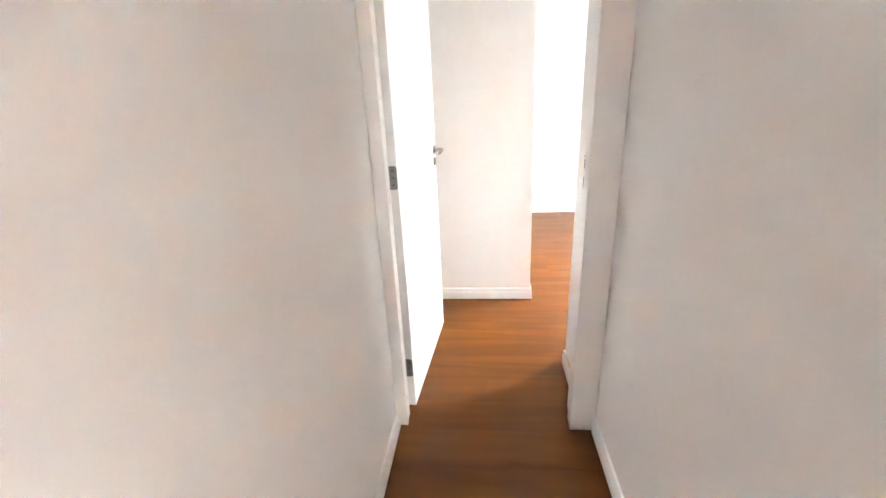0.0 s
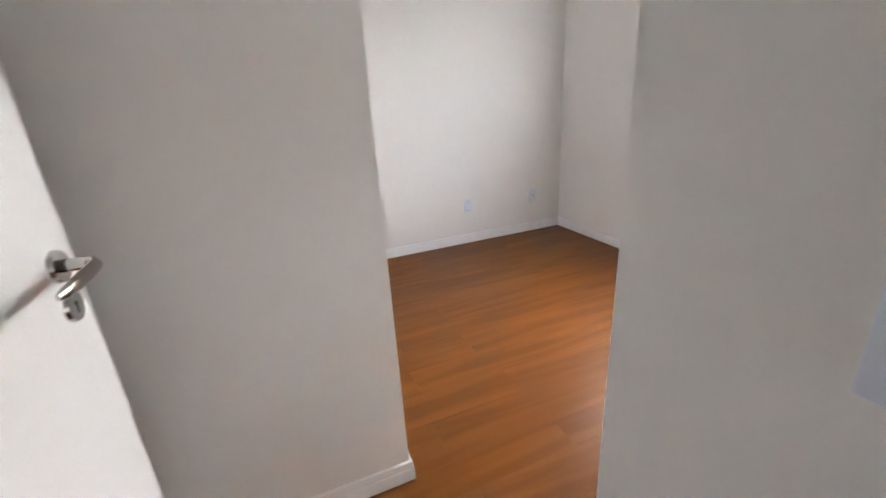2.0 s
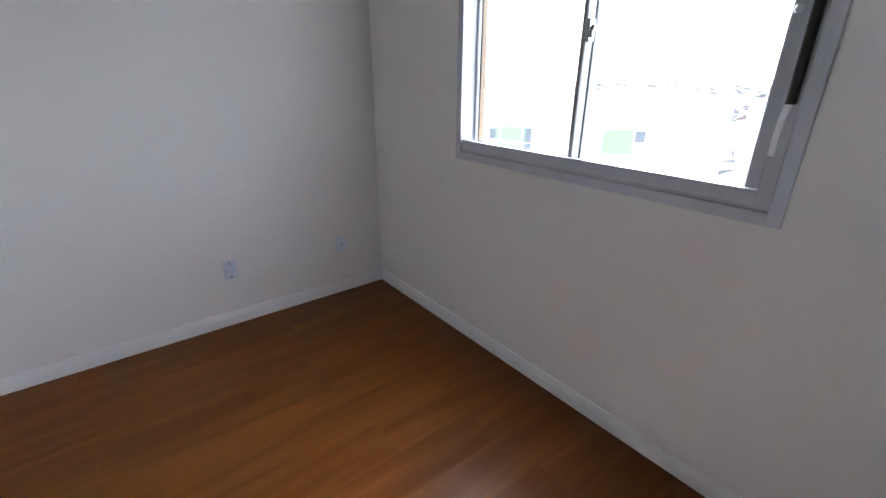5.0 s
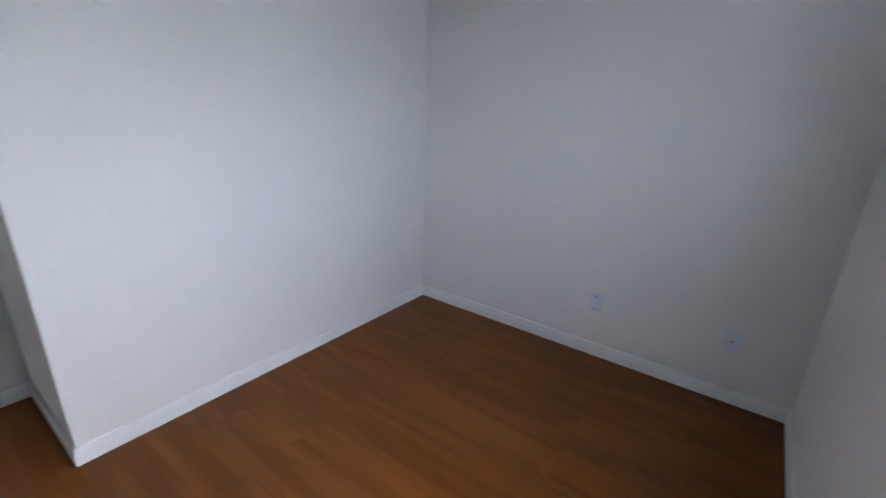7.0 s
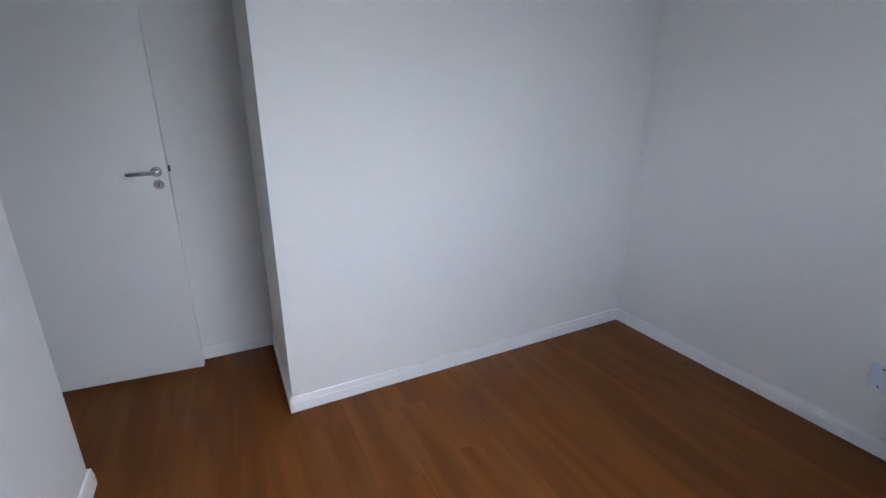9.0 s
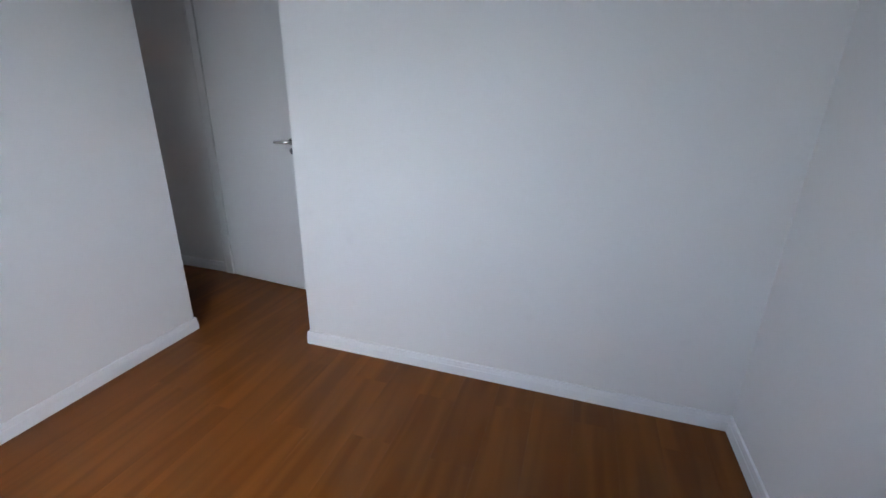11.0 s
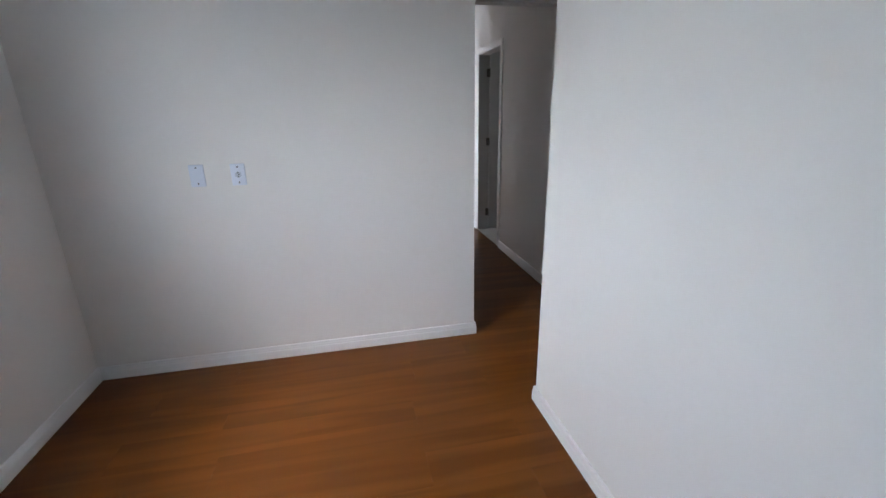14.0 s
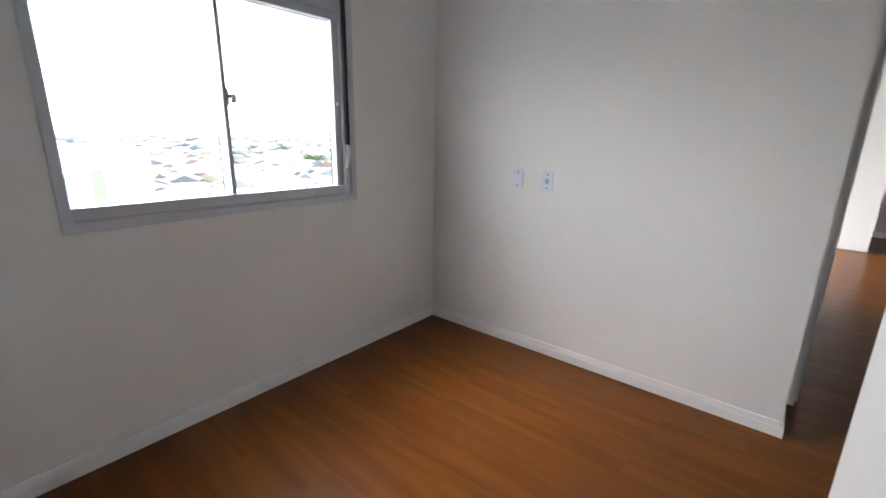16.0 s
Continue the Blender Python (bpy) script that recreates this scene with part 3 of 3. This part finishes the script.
# ---- wall plates ----
def plate_thing(name, label, at, kind):
    """A 4 x 2 inch plate; local +x runs out of the wall, z up."""
    w, h = 0.037, 0.0585
    root = thing(name, label, "wall plate", "wall plates", at=at)
    part("cover", boxed((0, -w, -h), (0.0075, w, h), 0.0030, 3), PLASTIC, root, smooth=True)

    def screws(zs):
        for z in zs:
            part("screw", cylinder(bmesh.new(), (0.0070, 0, z), (0.0083, 0, z), 0.0045, n=14), SCREW, root, smooth=True)

    def socket(z):
        bm = bmesh.new()
        outline = [(-0.021, 0), (-0.0125, 0.0085), (0.0125, 0.0085), (0.021, 0), (0.0125, -0.0085), (-0.0125, -0.0085)]
        a = [bm.verts.new((0.0070, y, z + q)) for y, q in outline]
        b = [bm.verts.new((0.0085, y * 0.96, z + q * 0.94)) for y, q in outline]
        for k in range(6):
            bm.faces.new((a[k], a[(k + 1) % 6], b[(k + 1) % 6], b[k]))
        bm.faces.new(b)
        s = part("socket", bm, PLASTIC2, root, "three-pin socket")
        for y, q in ((-0.0095, 0), (0.0095, 0), (0, -0.003)):
            part("pin_hole", cylinder(bmesh.new(), (0.0082, y, z + q), (0.0089, y, z + q), 0.0024, n=12), RUBBER, s)

    if kind == "blank":
        screws((0.0415, -0.0415))
    elif kind == "socket":
        m = bmesh.new()
        cylinder(m, (0.0070, 0, 0), (0.0086, 0, 0), 0.018, n=6)
        s = part("socket", m, PLASTIC2, root, "upright three-pin socket")
        for z, y in ((0.0095, 0), (-0.0095, 0), (0, 0.003)):
            part("pin_hole", cylinder(bmesh.new(), (0.0082, y, z), (0.0090, y, z), 0.0036, n=12), RUBBER, s)
        screws((0.0415, -0.0415))
    elif kind == "coaxial":
        part("coaxial_ring", cylinder(bmesh.new(), (0.0070, 0, 0), (0.0100, 0, 0), 0.0075, 0.0065, n=20), ZINC, root, smooth=True)
        part("coaxial_hole", cylinder(bmesh.new(), (0.0096, 0, 0), (0.0104, 0, 0), 0.0042, n=16), RUBBER, root)
    else:
        part("rocker", boxed((0.0060, -0.021, 0.002), (0.0105, 0.021, 0.020), 0.0018, 2), PLASTIC2, root, "white rocker switch", True)
        part("rocker_gap", boxed((0.0070, -0.0225, 0.0012), (0.0079, 0.0225, 0.0212)), PLASTIC2, root)
        socket(-0.017)
        screws((0.032, -0.036))
    return root


plate_thing("wall_plate", "blank white plastic cover plate with two screws", pose(1.552, SOUTH, 1.146, 0, 0, 90), "blank")
plate_thing("wall_socket", "white plastic wall socket beside the blank plate", pose(1.347, SOUTH, 1.144, 0, 0, 90), "socket")
plate_thing("wall_plate", "low blank plastic cover plate above the skirting", pose(1.258, NORTH, 0.347, 0, 0, -90), "blank")
plate_thing("antenna_socket", "low white antenna socket near the window corner", pose(1.955, NORTH, 0.347, 0, 0, -90), "coaxial")
plate_thing("switch_plate", "white light switch with socket beside the door", pose(EDGE_X, -0.304, 1.128, 0, 0, 180), "switch")


def ceiling_wire():
    root = thing("ceiling_outlet", "small dark capped wire at the living room ceiling", "ceiling outlet", at=pose(-1.50, LIVING_S + 0.16, CEIL))
    part("cap", cylinder(bmesh.new(), (0, 0, -0.012), (0, 0, 0), 0.030, 0.045, 20), RUBBER, root, smooth=True)
    part("wire", swept([(0, 0, -0.008), (0.004, 0.004, -0.035), (0.012, 0.002, -0.055)], [(0.008, 0.008), (0.007, 0.007), (0.005, 0.005)], 8), RUBBER, root, smooth=True)


ceiling_wire()


# ---- outside: neighbouring blocks, the town, the ground ----
STREET = -27.0
tagged(part("ground", boxed((-3000, -3000, STREET - 1), (3000, 3000, STREET)), GROUND), "dusty open ground far below the window", "ground", kind="structure")


def block(name, label, centre_az, dist, left, right, top, openings, eye=(1.4, 0.6)):
    """A white block whose front faces the window; openings: (offset along the front, height, width, tall, kind)."""
    az = radians(centre_az)
    c = Vector((eye[0] + dist * math.cos(az), eye[1] + dist * math.sin(az), 0))
    root = thing(name, label, "building", at=Matrix.Translation(c) @ pose(0, 0, 0, 0, 0, centre_az))
    part("wall", boxed((0, right, STREET), (12, left, top)), FACADE, root)
    part("roof", boxed((-0.02, right - 0.02, top), (12.02, left + 0.02, top + 0.25), 0.01), FACADE, root, "white parapet")
    for u, z, w, h, kind in openings:
        if kind in ("green", "pale"):
            part("panel", boxed((-0.03, u - w / 2, z - h / 2), (0.01, u + w / 2, z + h / 2)), GREEN if kind == "green" else PALEGREEN, root, kind + " painted panel" if kind == "green" else "pale green painted panel")
            continue
        win = part("window", cells((-0.05, 0.02), (u - w / 2 - 0.06, u - w / 2, u + w / 2, u + w / 2 + 0.06), (z - h / 2 - 0.06, z - h / 2, z + h / 2, z + h / 2 + 0.06),
                   lambda x, y, q: not (abs(y - u) < w / 2 and abs(q - z) < h / 2)), FACADE, root)
        n = 2 if w > 1.0 else 1
        for i in range(n):
            y0 = u - w / 2 + w * i / n
            part("pane", boxed((-0.015, y0 + 0.03, z - h * 0.12 if h > 1.0 else z - h / 2), (0.012, y0 + w / n - 0.03, z + h / 2)), DARKPANE, win)
            if h > 1.0:
                part("pane", boxed((-0.015, y0 + 0.03, z - h / 2), (0.012, y0 + w / n - 0.03, z - h * 0.16)), DARKPANE, win)
    return root


D1 = 29.0
MODULE = ((57.5, 0, 0.7, 0.8, "window"), (54.6, -0.1, 1.7, 1.4, "window"), (49.2, -0.15, 0.6, 1.4, "window"), (45.6, 0, 0.7, 0.7, "window"), (43.5, -0.3, 1.9, 1.5, "green"), (41.3, -0.35, 0.6, 1.5, "window"),
          (30.2, -0.35, 1.9, 1.5, "green"), (27.7, 0, 0.7, 0.7, "window"), (60.3, -0.1, 0.7, 1.4, "window"), (63.1, 0.1, 1.3, 1.3, "window"), (65.8, 0, 1.6, 1.3, "green"))
rows_a = []
for floor_i in range(5):
    for a, dz, w, h, kind in MODULE:
        rows_a.append((D1 * math.tan(radians(a - 43)), -2.05 + dz - 2.78 * floor_i, w, h, kind))
block("apartment_building", "white apartment block with green panels across the way", 43, D1, 19.5, -13.0, 0.2, rows_a)
rows_b = []
for floor_i in range(5):
    for a, w, h, kind in ((-9.0, 2.6, 1.5, "pale"), (-11.9, 0.7, 1.9, "green"), (-5.0, 0.7, 0.7, "window"), (-2.0, 1.5, 1.3, "window"), (3.0, 0.7, 1.4, "window"), (8.0, 1.5, 1.3, "window")):
        rows_b.append((34.0 * math.tan(radians(a)), -1.95 - 2.78 * floor_i, w, h, kind))
block("apartment_building", "white apartment block with pale green panels", 0, 34.0, 8.5, -10.2, 0.0, rows_b, eye=(0.2, 2.4))


def joined_boxes(name, boxes, material, label, category):
    verts, faces = [], []
    for x, y, z, w, d, h, turn in boxes:
        c, s = math.cos(turn), math.sin(turn)
        n = len(verts)
        ridge = h * 0.25
        for px, py, pz in ((-w, -d, 0), (w, -d, 0), (w, d, 0), (-w, d, 0), (-w, -d, h), (w, -d, h), (w, d, h), (-w, d, h), (-w, 0, h + ridge), (w, 0, h + ridge)):
            verts.append((x + (px * c - py * s) / 2, y + (px * s + py * c) / 2, z + pz))
        faces += [tuple(n + i for i in f) for f in ((0, 1, 5, 4), (2, 3, 7, 6), (1, 2, 6, 9, 5), (3, 0, 4, 8, 7), (4, 5, 9, 8), (6, 7, 8, 9))]
    me = bpy.data.meshes.new(name)
    me.from_pydata(verts, [], faces)
    me.materials.append(material)
    return tagged(new(name, me), label, category, kind="stuff")


rng = random.Random(4)
town = []
for _ in range(5200):
    a = radians(rng.uniform(-75, 35))
    r = 120 * (14.0 ** rng.random())
    s = 1 + r / 900
    town.append((r * math.cos(a), r * math.sin(a), STREET - 1, rng.uniform(6, 13) * s, rng.uniform(6, 12) * s, rng.uniform(4, 9) + r * 0.004, rng.uniform(0, 3.1)))
joined_boxes("town_houses", town, HOUSES, "pale hazy town of low houses far below", "houses")


def tree(x, y, height, spread, seed):
    r = random.Random(seed)
    root = thing("tree", "distant dark green tree among the houses", "tree", "trees in the town", at=pose(x, y, STREET))
    bm = cylinder(bmesh.new(), (0, 0, -1), (0, 0, height * 0.55), 0.45, 0.22, 8)
    for k in range(5):
        a = k * 1.3 + r.random()
        cylinder(bm, (0, 0, height * (0.35 + 0.04 * k)), (spread * 0.5 * math.cos(a), spread * 0.5 * math.sin(a), height * (0.6 + 0.05 * k)), 0.18, 0.06, 6)
    part("trunk", bm, BARK, root)
    verts, faces = [], []
    for _ in range(420):
        a, u, q = r.uniform(0, math.tau), r.random() ** 0.5, r.uniform(-1, 1)
        k = (1 - q * q) ** 0.5
        lump = 1 + 0.25 * math.sin(3 * a + seed) + 0.15 * math.sin(5 * a)
        c = Vector((spread * u * k * math.cos(a) * lump, spread * u * k * math.sin(a) * lump, height * 0.68 + height * 0.32 * q * u))
        e = Euler((r.uniform(0, 3), r.uniform(0, 3), r.uniform(0, 3))).to_matrix()
        s = r.uniform(0.35, 0.9)
        n = len(verts)
        verts += [c + e @ Vector(v) * s for v in ((-1, -0.5, 0), (0.2, -0.7, 0.2), (1, 0.1, -0.1), (0.3, 0.7, 0.25), (-0.7, 0.5, 0))]
        faces += [(n, n + 1, n + 3, n + 4), (n + 1, n + 2, n + 3)]
    me = bpy.data.meshes.new("crown")
    me.from_pydata(verts, [], faces)
    me.materials.append(LEAVES)
    crown = new("crown", me)
    crown.parent = root
    tagged(crown, "uneven leafy crown")


for i, (az, r, h, sp) in enumerate(((-33.4, 330, 15, 9), (-34.6, 345, 13, 7), (-18.6, 215, 9, 6), (-20.5, 225, 8, 5), (-22.4, 218, 8, 5), (-27.0, 520, 14, 8), (-30.5, 600, 14, 9), (-25.0, 420, 12, 7), (-36.0, 480, 14, 9))):
    tree(r * math.cos(radians(az)), r * math.sin(radians(az)), h, sp, i + 2)


# ---- floors: laminate planks laid across the bedroom, hallway and living room ----
floor = tagged(part("floor", boxed((LIVING_W - 0.3, LIVING_S - 0.3, -0.20), (2.365, 3.15, -0.0095)), CONCRETE), "warm brown laminate floor laid in planks", "floor", kind="structure")
PLANK_W, PLANK_L, ROW0 = 0.187, 1.36, 0.424
plank_meshes = {}


def plank_mesh(length, width):
    key = (round(length, 3), round(width, 3))
    if key not in plank_meshes:
        g, c, top, low = 0.00005, 0.0002, 0.0, -0.0085
        bm = bmesh.new()
        rings = []
        for inset, z in ((g, low), (g, top - c), (g + c, top)):
            rings.append([bm.verts.new((sx * (length / 2 - inset), sy * (width / 2 - inset), z)) for sx, sy in ((-1, -1), (1, -1), (1, 1), (-1, 1))])
        for a, b in zip(rings, rings[1:]):
            for k in range(4):
                bm.faces.new((a[k], a[(k + 1) % 4], b[(k + 1) % 4], b[k]))
        bm.faces.new(rings[-1])
        plank_meshes[key] = mesh_of("plank", bm, LAMINATE)
    return plank_meshes[key]


def lay(x0, x1, y0, y1):
    k = math.floor((y0 - ROW0) / PLANK_W)
    while ROW0 + k * PLANK_W < y1 - 0.002:
        a, b = max(y0, ROW0 + k * PLANK_W), min(y1, ROW0 + (k + 1) * PLANK_W)
        start = (1.46 if k % 2 == 0 else 0.51) + 0.03 * math.sin(k * 2.3)
        x = start - PLANK_L * math.ceil((start - x0) / PLANK_L)
        while x < x1 - 0.002:
            u, v = max(x, x0), min(x + PLANK_L, x1)
            if v - u > 0.01 and b - a > 0.004:
                ob = new("plank", plank_mesh(v - u, b - a))
                ob.location, ob.parent = ((u + v) / 2, (a + b) / 2, 0), floor
            x += PLANK_L
        k += 1


# The bedroom, then the hallway with the space behind the door, then the living room
lay(INNER, EAST, EDGE_Y, NORTH)
lay(HALL_W, EAST, SOUTH - 0.05, EDGE_Y)
lay(HALL_W, HALL_E + 0.03, HALL_END, SOUTH - 0.05)
lay(LIVING_W, LIVING_E + 0.1, LIVING_S, HALL_END)
tagged(part("bathroom_floor", boxed((-2.30, HALL_END + 0.12, -0.0095), (-0.92, -1.20, 0.004)), TILE), "pale tiled bathroom floor", "floor", kind="structure")
part("threshold", boxed((-0.92, BATH_Y0 - 0.03, -0.009), (HALL_W, BATH_Y1 + 0.03, 0.006), 0.001), TILE, floor, "pale stone threshold")
